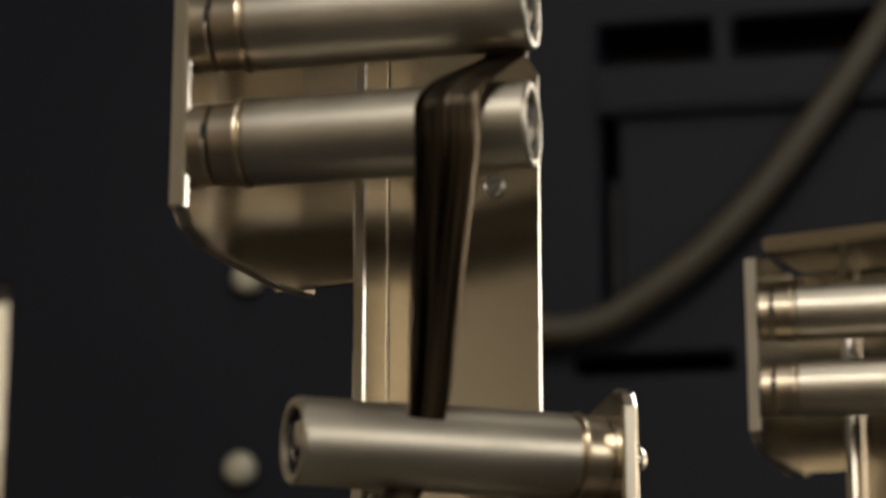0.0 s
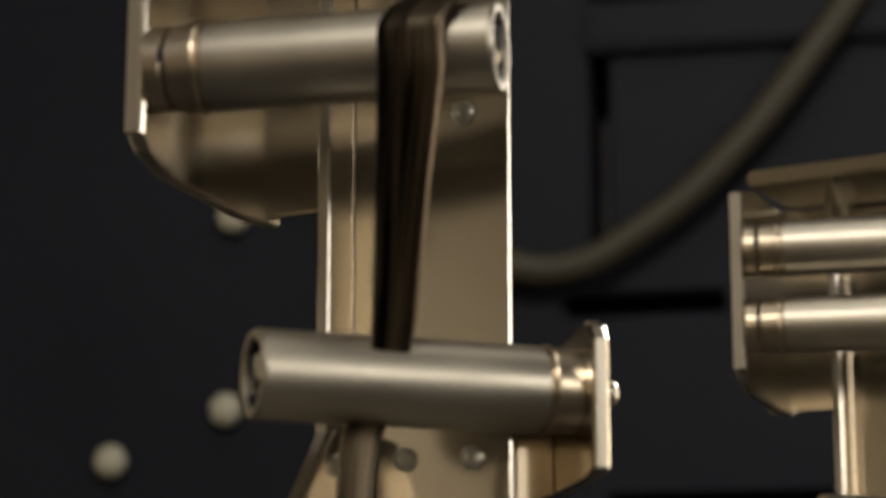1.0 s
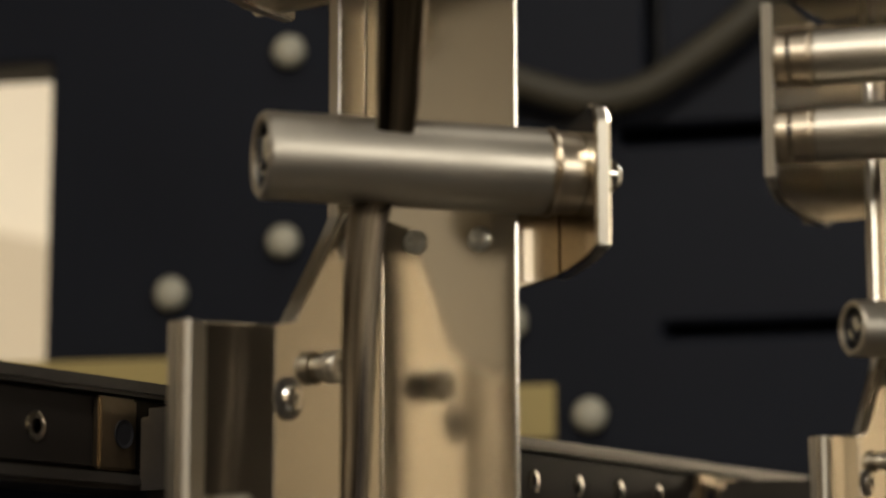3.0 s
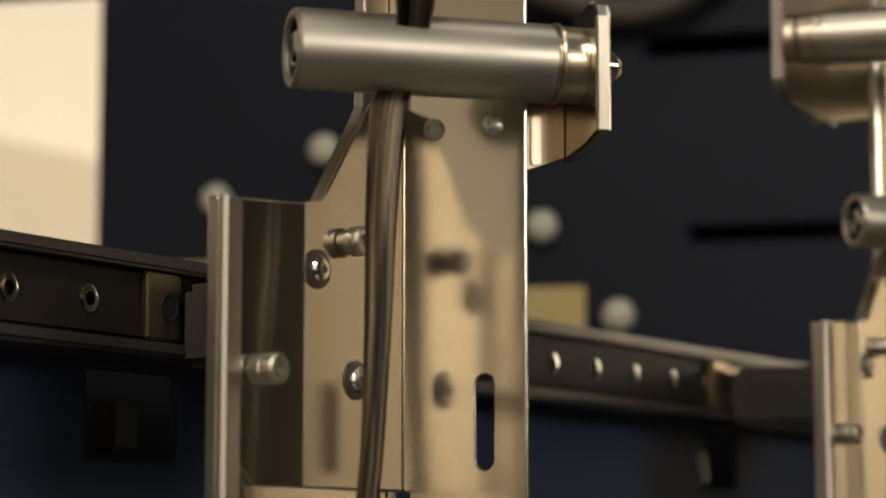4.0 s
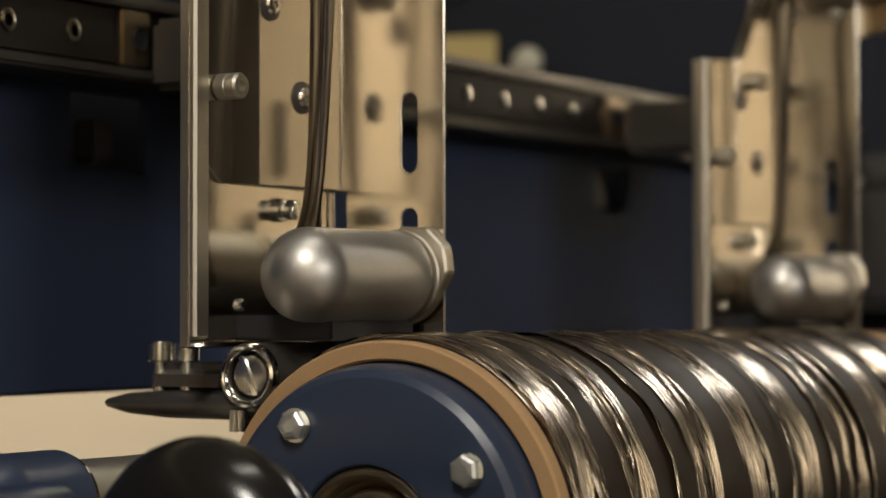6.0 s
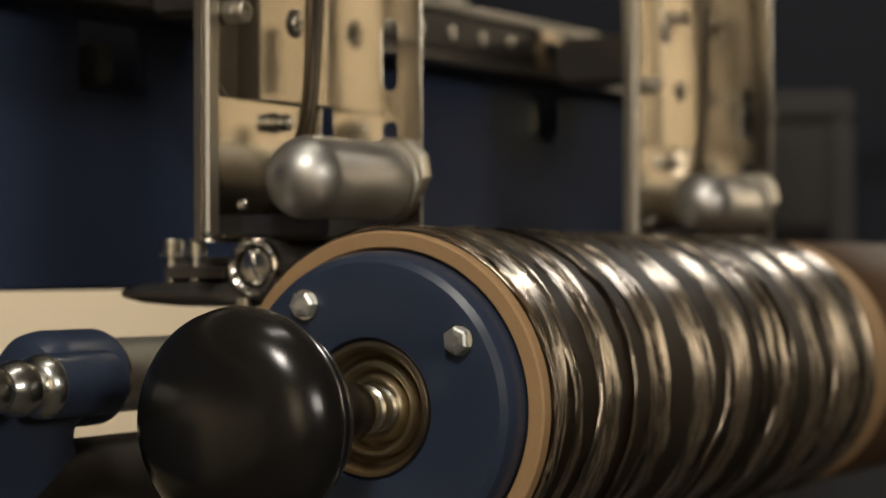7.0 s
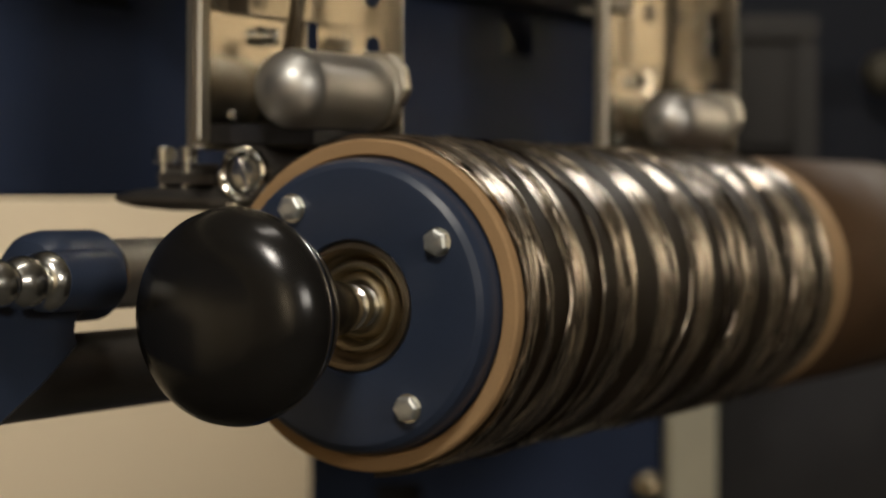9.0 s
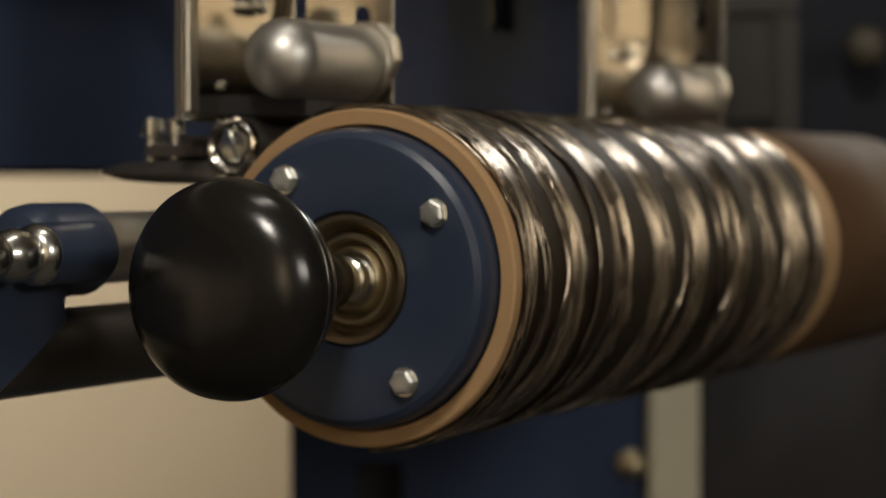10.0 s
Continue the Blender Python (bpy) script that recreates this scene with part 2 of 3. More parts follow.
def roller(parent, m, length, r, name="roller", label=""):
    """A guide roller along +x of its frame: tube, recessed end with a screw, and a collar at its mount."""
    prof = [(r - 2.1, 7.0), (r - 1.9, 0.5), (r - 1.5, 0.05), (r - 0.5, 0.0), (r, 0.7), (r, length - 0.5), (r - 0.6, length), (0, length)]
    tube = part(name, lathe(prof, m, 64), ROLLER, parent, label, smooth=30)
    # Bearing in matt black: the darkness of the recess is put into its colour
    part("bearing", lathe([(r - 1.9, 0.9), (r - 2.3, 1.0), (r - 2.6, 1.9), (r * 0.5, 2.0), (r * 0.48, 2.6), (0, 2.8)], m, 40), BLACKMATT, tube, smooth=30)
    s = m @ Matrix.Translation((1.4 * MM, 0, 0))
    screw = part("end_screw", lathe([(0, -1.3), (r * 0.26, -1.2), (r * 0.42, -0.7), (r * 0.50, 0.2), (r * 0.50, 1.2)], s, 24), ZINC, tube, smooth=35)
    # Slot drawn as a black bar, its shade put into the colour
    part("screw_slot", box(-1.5, -0.8, -0.9, 0.9, -r * 0.44, r * 0.44, s @ Matrix.Rotation(radians(-38), 4, "X"), 0.1), BLACKMATT, screw)
    part("collar", lathe([(0, length + 0.1), (r * 0.90, length + 0.1), (r * 0.90, length + 0.5), (r * 1.02, length + 0.6), (r * 1.04, length + 0.9), (r * 1.04, length + 1.4), (r * 0.97, length + 1.7), (r * 0.96, length + 6.2), (0, length + 6.2)], m, 56), POLISHED, tube, "bright turned spacer collar", smooth=30)
    return tube


# ---- tow guide unit ----
def tow_guide(at):
    g = thing("tow_guide", at, "stainless steel tow guide with rollers, bolted to a traverse rail", "tow guide", "tow guides on the rail")
    plate = az(-6, 0, 0, -90)     # x runs to the side, y to the back
    holes = [rounded_slot(3.4, -19.6, 0.2, 4.6), rounded_slot(3.4, -44, -28.2, 4.6), [(-18.6, -33.2), (-14.9, -33.2), (-14.9, -23.8), (-18.6, -23.8)]]
    main = part("main_plate", sheet([(-20.3, -62), (13.3, -62), (13.5, 139), (11.2, 143), (11.2, 166), (-20.3, 166)], 0.9, plate, holes, bevel=0.2), SHEET, g, edge_mat=EDGE)
    flip = Matrix.Translation((0, 20.5 * MM, 0))
    part("side_sheet", sheet([(-2.9, 166), (-15, 166), (-15, 57), (-17.5, 53), (-31.5, 34), (-64, 31.5), (-64, -62), (-2.9, -62)], 2.8, flip), SHEET, g, edge_mat=EDGE)
    cm = az(-35, 17.7, 0, -2.6) @ Matrix.Translation((35 * MM, 0, 0))
    cover = part("cover_sheet", sheet([(-6.3, 57.5), (-16.8, 57), (-20.2, 53), (-33.6, 34.4), (-39.5, 33.2), (-39.5, -23.5), (-6.3, -23.5)], 1.4, cm, bevel=0.3), SHEET, g, edge_mat=EDGE)
    fold = cm @ Matrix.Translation((-39.6 * MM, 0, 0)) @ Matrix.Rotation(radians(-4.2), 4, "Z")
    part("cover_flange", sheet([(0, 32.7), (-9.4, 32.0), (-9.4, -23.5), (0, -23.5)], 1.4, fold, bevel=0), SHEET, cover, edge_mat=EDGE)
    fold = fold @ Matrix.Translation((-9.4 * MM, 0, 0)) @ Matrix.Rotation(radians(2.6), 4, "Z")
    part("cover_flange", sheet([(0, 32.0), (-9.8, 31.3), (-9.8, -18.5), (-3.8, -23.5), (0, -23.5)], 1.4, fold, bevel=0), SHEET, cover, edge_mat=EDGE)
    part("front_strip", sheet([(-64.6, 31.6), (-58.8, 31.4), (-58.8, -60), (-64.6, -60)], 2.2, Matrix.Translation((0, 18.2 * MM, 0)), bevel=0.7), EDGE, g)
    # round-head screws on the main plate
    for y, z in ((8.8, 52), (-5.5, 51.4), (-3.9, 117.5)):
        pan_screw(az(-6.02, y, z, -90), 2.3, main)
    # socket screws and pins of the cover
    for x, z in ((-35.5, 20), (-22.5, -1.5)):
        c = cm @ az(x, -0.02, z, -90)
        washer = part("washer", lathe([(4.0, 0), (4.0, 0.35), (3.6, 0.5), (2.6, 0.5), (2.6, 0)], c, 32), DARKSTEEL, cover, smooth=30)
        part("socket_screw", lathe([(2.6, 0), (2.6, 1.0), (2.2, 1.6), (1.4, 1.8), (1.2, 1.8), (1.1, 0.7), (0, 0.7)], c, 24), CHROME, washer, smooth=30)
    for x, z, ln in ((-25.2, 26.5, 4.4), (-53.6, -1.3, 7.6)):
        c = cm @ az(x, -0.02 if ln < 6 else 1.9, z, -90)
        part("guide_pin", lathe([(2.4, 0), (2.4, 1.4), (3.1, 1.5), (3.1, ln * 0.55), (2.8, ln * 0.58), (2.8, ln * 0.64), (3.1, ln * 0.67), (3.1, ln - 0.6), (2.6, ln), (1.4, ln), (1.3, ln - 1.5), (0, ln - 1.5)], c, 32), ROLLER, cover, smooth=30)
    c = az(-27.5, 20.48, -29, -90)
    part("stud_screw", lathe([(0, 0), (2.9, 0), (2.9, 1.6), (1.9, 1.8), (1.9, 3.0), (2.5, 3.2), (2.5, 4.6), (1.8, 4.8), (1.4, 5.2), (0, 5.4)], c, 24), ZINC, g, smooth=30)
    c = az(-44, 20.48, -52, -90)
    part("small_screw", lathe([(1.5, 0), (1.5, 0.7), (1.0, 1.2), (0, 1.2)], c, 20), ZINC, g, smooth=30)
    # middle roller on its angled bracket
    m3 = az(-46.9, 16.4, 62.9, -41)
    roller(g, m3, 54.1, 8.1, "middle_roller", "satin steel roller with open recessed end")
    b3 = part("middle_bracket", sheet([(-11, -15.5), (-11, 8.2), (-9.5, 11.2), (-7, 12), (4, 9.8), (10.5, 9.0), (10.5, -18.5), (-4, -17.2)], 3.1, m3 @ Matrix.Translation((63.5 * MM, 0, 0)) @ Matrix.Rotation(radians(90), 4, "Z"), bevel=0.5), SHEET, g, edge_mat=EDGE)
    # Web coloured brown: the steel's dark reflection is put into its colour
    part("bracket_web", sheet([(47, 8.0), (60.5, 8.6), (60.5, -18.2), (47, -22.8)], 2.4, m3 @ Matrix.Translation((0, 8.2 * MM, 0)), bevel=0.4), BROWN_METAL, b3, edge_mat=EDGE)
    part("web_lip", box(52.8, 55.0, 7.2, 8.0, -19.6, -9.5, m3, 0.3), POLISHED, b3)
    part("cap_nut", lathe([(0, 0), (3.9, 0), (3.9, 0.8), (3.3, 1.0), (3.1, 4.6), (2.0, 5.8), (0, 6.0)], m3 @ Matrix.Translation((63.5 * MM, 0, 0)), 24), CHROME, b3, smooth=35)
    # two upper rollers on the side bracket
    for z in (119.0, 141.6):
        m2 = az(-35.6, -27.4, z, 106)
        roller(g, m2, 53.5, 8.1, "upper_roller", "satin steel roller with open recessed end")
        spacer = part("spacer", lathe([(0, 60.6), (7.3, 60.6), (7.7, 61.0), (7.7, 64.0), (0, 64.0)], m2, 40), POLISHED, g, "bright turned spacer", smooth=30)
        # Black oval put on the spacer: the shadow in its seam with the collar
        part("seam_shade", lathe([(0, 0.35), (1.3, 0.3), (1.5, 0), (0, 0)], m2 @ Matrix.Translation((60.3 * MM, 7.75 * MM, 0.5 * MM)) @ Matrix.Rotation(radians(90), 4, "Z") @ Matrix.Scale(0.45, 4, (0, 1, 0)), 20), BLACKMATT, spacer)
    mb = az(-47.7, 34.6, 0, 6)
    b2 = part("upper_bracket", sheet([(-9.5, 158), (-9.5, 106.2), (-7, 103.5), (0, 100.8), (29, 99.6), (45, 100.6), (45, 162), (6, 162)], 3.2, mb, bevel=0.5), SHEET, g, edge_mat=EDGE)
    part("front_edge", box(-10.6, -9.6, 0.1, 3.3, 106.4, 157.8, mb, 0.3), EDGE, b2)
    part("bracket_tab", box(-10.6, -8.2, 23.4, 45, 100.8, 162, None, 0.5), SHEET, b2)
    part("top_beam", box(-46, -9, -22, 36, 162.5, 167, None, 0.8), SHEET, b2)
    # lower press roller with a domed end, in front of the plate
    m4 = az(-50, -3.1, -45.2, 0)
    dome = [(11 * math.sin(a), -11 * math.cos(a)) for a in [math.pi / 2 * i / 10 for i in range(11)]]
    pr = part("press_roller", lathe([*dome, (11, 0.4), (11, 37.2), (10.4, 37.8), (0, 37.8)], m4, 64), PRESS, g, "satin steel press roller with a domed end", smooth=30)
    part("end_ring", lathe([(0, 38.0), (9.6, 38.0), (9.6, 38.8), (11.2, 38.9), (11.6, 39.3), (11.6, 42.6), (0, 42.6)], m4, 56), EDGE, pr, smooth=30)
    part("ear_plate", sheet([(0, -4), (11.5, -3), (13.6, 1), (12.6, 7.5), (8, 11.8), (0, 12.4)], 4.4, az(-10.6, -3.1, -45.2, -90), bevel=0.5), EDGE, g)
    # clamp below the press roller
    part("clamp_block", box(-45, -8, -6, 24.5, -60.4, -54.5, None, 0.6), BLACKMATT, g, "matt black block")
    m5 = az(-52, 12.4, -68.4, 0)
    piv = part("pivot_barrel", lathe([(5.6, 1.6), (5.9, 0.2), (6.6, -0.3), (7.4, 0.2), (7.6, 1.0), (7.6, 34), (0, 34)], m5, 56), DARKSTEEL, g, "dark steel barrel with a bright rim", smooth=30)
    part("slotted_screw", lathe([(0, 0.5), (3.6, 0.5), (4.6, 0.9), (5.4, 2.2)], m5, 36), ZINC, piv, smooth=35)
    part("rim", lathe([(5.7, 0.3), (6.0, -0.5), (6.7, -0.9), (7.4, -0.5), (7.7, 0.4), (7.7, 1.6)], m5, 56), CHROME, piv, smooth=40)
    part("screw_slot", box(-0.1, 0.55, -0.75, 0.75, -5.0, 5.0, m5 @ Matrix.Rotation(radians(-25), 4, "X"), 0.2), CHROME, piv)
    jaw = part("clamp_jaw", box(-48, -18, 21, 45, -74, -65.8, None, 2.6, 3), DARKSTEEL, g)
    part("jaw_lever", lathe([(0, 0), (1.6, 1.5), (3.6, 8), (4.8, 20), (5.0, 40), (4.6, 55), (3.6, 58), (0, 58.5)], az(-46, 59, -75.6, -90) @ Matrix.Scale(0.7, 4, (0, 0, 1)), 28), DARKSTEEL, jaw, smooth=30)
    for y in (43, 35):
        part("cap_screw", lathe([(0, -12), (1.7, -12), (1.7, 0.2), (2.9, 0.2), (3.1, 0.5), (3.1, 4.6), (2.8, 5.0), (1.5, 5.0), (1.4, 3.0), (0, 3.0)], Matrix.Translation((-45 * MM, y * MM, -65.7 * MM)) @ Matrix.Rotation(radians(-90), 4, "Y"), 24), ZINC, jaw, smooth=30)
    part("adjuster", lathe([(0, 0), (2.6, 0), (2.6, 5), (0, 5)], Matrix.Translation((-50 * MM, 16 * MM, -81.5 * MM)) @ Matrix.Rotation(radians(-90), 4, "Y"), 16), ZINC, jaw, smooth=30)
    # arm that ties the plate to the rail; its dark colour also stands for the shadow there
    part("carriage_arm", box(-2.7, 24, 25, 79, 5, 24, None, 2), DARKSTEEL, g)
    # Thin brown plate on the rail's face, with a black disc as its hole
    brown_plate = part("rail_plate", box(-12.2, 0.0, 80.4, 82.7, 10.9, 26.0, None, 0.6), BROWN_METAL, g, "small brown metal plate on the rail beside the guide")
    part("plate_hole", lathe([(0, 0.05), (2.3, 0.05), (2.6, 0.25), (3.0, 0.3), (3.0, 0)], az(-4.5, 80.4, 18.5, -90), 24), BLACKMATT, brown_plate, smooth=30)
    return g


GUIDE_X = 0.042
near_guide = tow_guide((0, 0, 0))
near_guide.matrix_world = Matrix.Translation((GUIDE_X, 0, 0))
copy_thing(near_guide, Matrix.Translation((GUIDE_X + 0.2864, 0, 0)))


# ---- tow ribbons ----
def ribbon(name, rows, mat, label, at, cup=0.16, seg=14, fine=10):
    """A ribbon through rows of (x, y, z, azimuth of its width, width), millimetres."""
    pts = np.array(rows, float)
    n = len(pts)
    out = []
    for i in range(n - 1):
        p0, p1, p2, p3 = pts[max(i - 1, 0)], pts[i], pts[i + 1], pts[min(i + 2, n - 1)]
        for k in range(fine):
            t = k / fine
            out.append(0.5 * ((2 * p1) + (p2 - p0) * t + (2 * p0 - 5 * p1 + 4 * p2 - p3) * t * t + (3 * p1 - p0 - 3 * p2 + p3) * t ** 3))
    out.append(pts[-1])
    bm = bmesh.new()
    uvl = bm.loops.layers.uv.new("UVMap")
    grid = []
    ln = 0.0
    for i, p in enumerate(out):
        if i:
            ln += float(np.linalg.norm(p[:3] - out[i - 1][:3]))
        a = radians(p[3])
        row = []
        for k in range(seg + 1):
            w = k / seg - 0.5
            wav = 0.05 * math.sin(w * 17 + ln * 0.05) + 0.04 * math.sin(w * 31 - ln * 0.09)
            d = (cup + 0.5 * min(1, max(0, (58 - p[2]) / 16))) * (0.25 - w * w) * 4 + wav
            v = bm.verts.new(((p[0] + math.cos(a) * p[4] * w - math.sin(a) * -d) * MM, (p[1] + math.sin(a) * p[4] * w + math.cos(a) * -d) * MM, p[2] * MM))
            row.append((v, ln / 100, w + 0.5))
        grid.append(row)
    for r0, r1 in zip(grid, grid[1:]):
        for k in range(seg):
            q = (r0[k], r0[k + 1], r1[k + 1], r1[k])
            f = bm.faces.new([c[0] for c in q])
            f.smooth = True
            for lp, c in zip(f.loops, q):
                lp[uvl].uv = (c[1], c[2])
    bmesh.ops.solidify(bm, geom=bm.faces[:], thickness=0.18 * MM)
    ob = part(name, bm, mat)
    ob.matrix_world = Matrix.Translation(at)
    return tagged(ob, label, "fibre tow", "fibre tows on the guides")


TOW_ROWS = [(-27.4, -18.0, 140.5, -80, 8), (-29.3, -18.6, 136, -80, 8.2), (-36.5, -20.4, 132.0, -78, 9.4), (-42.5, -19.8, 128.5, -77, 10.8), (-47.2, -18.6, 125, -75, 11.8), (-49.5, -17.4, 121.5, -75, 12), (-49.6, -17.0, 117.5, -75, 12), (-48.8, -16.6, 112, -75, 11.8), (-45.6, -13.8, 99.5, -70, 10.2), (-40.6, -9.6, 84, -60, 8.8), (-36.0, -6.0, 72, -50, 7.9), (-33.4, -3.6, 66, -43, 7.0), (-32.4, -2.8, 61, -41, 7.4), (-32.4, 0.8, 56, -41, 7.6), (-32.6, 2.8, 50, -46, 7.6), (-34.0, 3.3, 30, -51, 6.4), (-35.5, 3.0, 8, -52, 5.4), (-37.6, 2.8, -16, -53, 4.6), (-38.7, 3.8, -30, -56, 4.6), (-39, 6.8, -40, -60, 6.0), (-39, 8.2, -48, -70, 7.0)]
near_tow = ribbon("carbon_tow", TOW_ROWS, TOW, "black carbon fibre tow, twisting from roller to roller", (GUIDE_X, 0, 0))
copy_thing(near_tow, Matrix.Translation((GUIDE_X + 0.2864, 0, 0)))

# ---- bobbin on its chuck ----
BX, BY, BZ = -34.3, -39.9, -102.8
axis = Matrix.Translation((BX * MM, BY * MM, BZ * MM))
tube = part("cardboard_tube", lathe([(38.7, 60), (38.7, 0.6), (39.2, 0), (42.5, 0), (43, 0.5), (43, 439.5), (42.5, 440), (38.7, 440), (38.7, 300)], Matrix.Identity(4), 128), CARD, smooth=30)
tube.matrix_world = axis
tagged(tube, "brown cardboard winding tube on a blue chuck", "winding tube")


def wound_strip(x0, pitch, width, r0, lift, tilt, seed, lo, hi, na=200, nw=22):
    """One turn of flat fibre band laid on the tube: it drifts by the pitch as it goes round, and its edges lie lower than its middle."""
    bm = bmesh.new()
    uvl = bm.loops.layers.uv.new("UVMap")
    rows = []
    for k in range(na + 1):
        th = 2 * math.pi * k / na
        drift = 3.4 * noise.noise((seed * 7.1, math.cos(th) * 0.9, math.sin(th) * 0.9)) + 1.6 * noise.noise((seed * 3.3 + 40, math.cos(th) * 2.6, math.sin(th) * 2.6))
        wide = width * (1 + 0.32 * noise.noise((seed * 5.7 + 9, math.cos(th), math.sin(th))))
        row = []
        for j in range(nw + 1):
            w = j / nw - 0.5
            x = min(hi, max(lo, x0 + pitch * k / na + drift + wide * w))
            x = min(hi, max(lo, x + 2.6 * w * noise.noise((seed * 11.3 + (5 if w > 0 else 0), math.cos(th) * 6.0, math.sin(th) * 6.0))))
            ridge = 0.42 * noise.noise((w * 5 + seed * 13, math.cos(th) * 2.0, math.sin(th) * 2.0)) + 0.24 * noise.noise((w * 17 + seed * 29, math.cos(th) * 4.0, math.sin(th) * 4.0))
            r = r0 + lift * (1 - (2 * w) ** 4) + tilt * w + ridge
            row.append((bm.verts.new((x * MM, r * MM * math.sin(th), -r * MM * math.cos(th))), k / na + seed * 0.37, (x0 + wide * w) / 100 + seed * 0.11))
        rows.append(row)
    for p, q in zip(rows, rows[1:]):
        for j in range(nw):
            c4 = (p[j], p[j + 1], q[j + 1], q[j])
            f = bm.faces.new([c[0] for c in c4])
            f.smooth = True
            for lp, c in zip(f.loops, c4):
                lp[uvl].uv = (c[1], c[2])
    return bm


WIND_END = 262
# Separate darker brown sleeve over the tube's far end
part("tube_end_sleeve", lathe([(43.02, WIND_END + 20), (43.25, WIND_END + 20.3), (43.3, 439), (43.02, 439.4)], Matrix.Identity(4), 96), TUBE_END, tube, "darker brown far end of the tube", smooth=40)
wind = thing("carbon_winding", axis.translation, "glossy black carbon fibre wound in slanted bands on the tube", "fibre winding")
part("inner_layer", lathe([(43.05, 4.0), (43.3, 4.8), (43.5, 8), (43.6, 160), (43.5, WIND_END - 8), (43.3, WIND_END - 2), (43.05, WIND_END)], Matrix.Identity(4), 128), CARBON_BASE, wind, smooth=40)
rng = random.Random(5)
for i in range(9):
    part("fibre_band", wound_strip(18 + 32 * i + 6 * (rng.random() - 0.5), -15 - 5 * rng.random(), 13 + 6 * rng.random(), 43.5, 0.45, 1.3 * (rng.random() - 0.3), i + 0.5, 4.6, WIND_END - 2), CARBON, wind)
for i in range(8):
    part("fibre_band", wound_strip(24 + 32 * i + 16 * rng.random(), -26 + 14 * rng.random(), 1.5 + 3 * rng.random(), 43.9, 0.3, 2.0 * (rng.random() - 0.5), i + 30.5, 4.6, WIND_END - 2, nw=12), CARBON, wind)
for i in range(6):
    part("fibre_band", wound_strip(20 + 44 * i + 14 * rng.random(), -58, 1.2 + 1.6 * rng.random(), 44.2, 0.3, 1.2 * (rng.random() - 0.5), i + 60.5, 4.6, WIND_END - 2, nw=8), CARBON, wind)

chuck = thing("bobbin_chuck", axis.translation, "blue painted bobbin chuck with bolts and bearing, inside the tube", "chuck")
part("chuck_disc", lathe([(17, 22), (17, -7.6), (17.4, -8.2), (19, -8.4), (33.0, -8.4), (35.4, -8.0), (37.0, -6.8), (37.9, -4.8), (38.2, -2), (38.2, 60), (0, 60)], Matrix.Identity(4), 128), CHUCKBLUE, chuck, smooth=25)
hub = part("bearing_housing", lathe([(16.9, 4), (16.8, 2.4), (16.2, 1.6), (15.2, 1.5), (14.4, 2.4), (13.6, 5.2), (12.0, 6.4)], Matrix.Translation((-0.0095, 0, 0)), 96), BROWN_METAL, chuck, "dull bronze bearing housing", smooth=30)
part("bearing_ring", lathe([(12.2, 6.4), (11.8, 4.8), (11.2, 4.0), (10.4, 4.0), (9.8, 4.8), (9.4, 7), (8.8, 7.4), (8.2, 5.2), (7.4, 4.4), (6.8, 4.6), (6.2, 6.5), (0, 7)], Matrix.Translation((-0.0095, 0, 0)), 96), BRASS, hub, "dull brass bearing ring", smooth=30)
for k in range(4):
    a = radians(34 + 90 * k)
    m = Matrix.Translation((-8.4 * MM, -30.2 * math.cos(a) * MM, 30.2 * math.sin(a) * MM)) @ Matrix.Rotation(radians(180), 4, "Z")
    bolt = part("bolt", hex_head(m @ Matrix.Rotation(a, 4, "X"), 5.8, 3.0, 0.7), BOLTZINC, chuck)
    part("washer", lathe([(0, 0.05), (3.7, 0.05), (3.7, 0.6), (0, 0.6)], m, 24), ZINC, bolt, smooth=30)

part("spindle", lathe([(0, 59), (12, 59), (12, 740), (0, 740)], Matrix.Identity(4), 48), DARKSTEEL, chuck, smooth=30)

knob = thing("clamping_knob", axis.translation, "glossy black plastic clamping knob on the chuck's shaft", "knob")
part("knob_body", lathe([(0, -76.5), (12, -75.9), (19, -74.0), (23, -71.0), (25.2, -67.6), (25.8, -64.4), (25.4, -62), (24.2, -60.8), (22.9, -60.4), (22.3, -59.4), (22.8, -58.2), (23.1, -56), (22.2, -53.6), (18, -50), (11.6, -43.5), (9.2, -36), (7.8, -26), (7.2, -17), (6.6, -15.5), (0, -15)], Matrix.Identity(4), 96), BLACKRUB, knob, smooth=50)
part("shaft", lathe([(6.4, -16), (6.4, -13), (5.2, -12.5), (5.2, -10), (6.0, -9.5), (6.0, -7), (5.0, -6.5), (5.0, -4), (5.8, -3.6), (5.8, 3)], Matrix.Identity(4), 40), ZINC, knob, smooth=30)

# ---- machine frame behind the bobbin ----
def structure(name, bm, mat, label="", smooth=None):
    return tagged(part(name, bm, mat, None, label, smooth), kind="structure")


rail = thing("traverse_rail", (0, 0.083, 0.0175), "dark steel traverse rail with a row of screw holes", "rail")
part("rail_bar", box(-520, 590, 0, 14, -7.0, 9, None, 1.2), RAILSTEEL, rail)
part("rail_lip", box(-520, 590, -3.0, 16, 9.2, 12.5, None, 0.8), DARKSTEEL, rail)
part("rail_foot", box(-520, 590, -5, 14, -10.5, -7.2, None, 1.0), DARKSTEEL, rail)
# Brown plate standing slightly proud of the rail's face
part("end_block", box(328, 384, -1.4, 13, -6.2, 8.2, None, 1.5), BROWN_METAL, rail, "brown metal plate over the end of the screw row")
hole_me = None
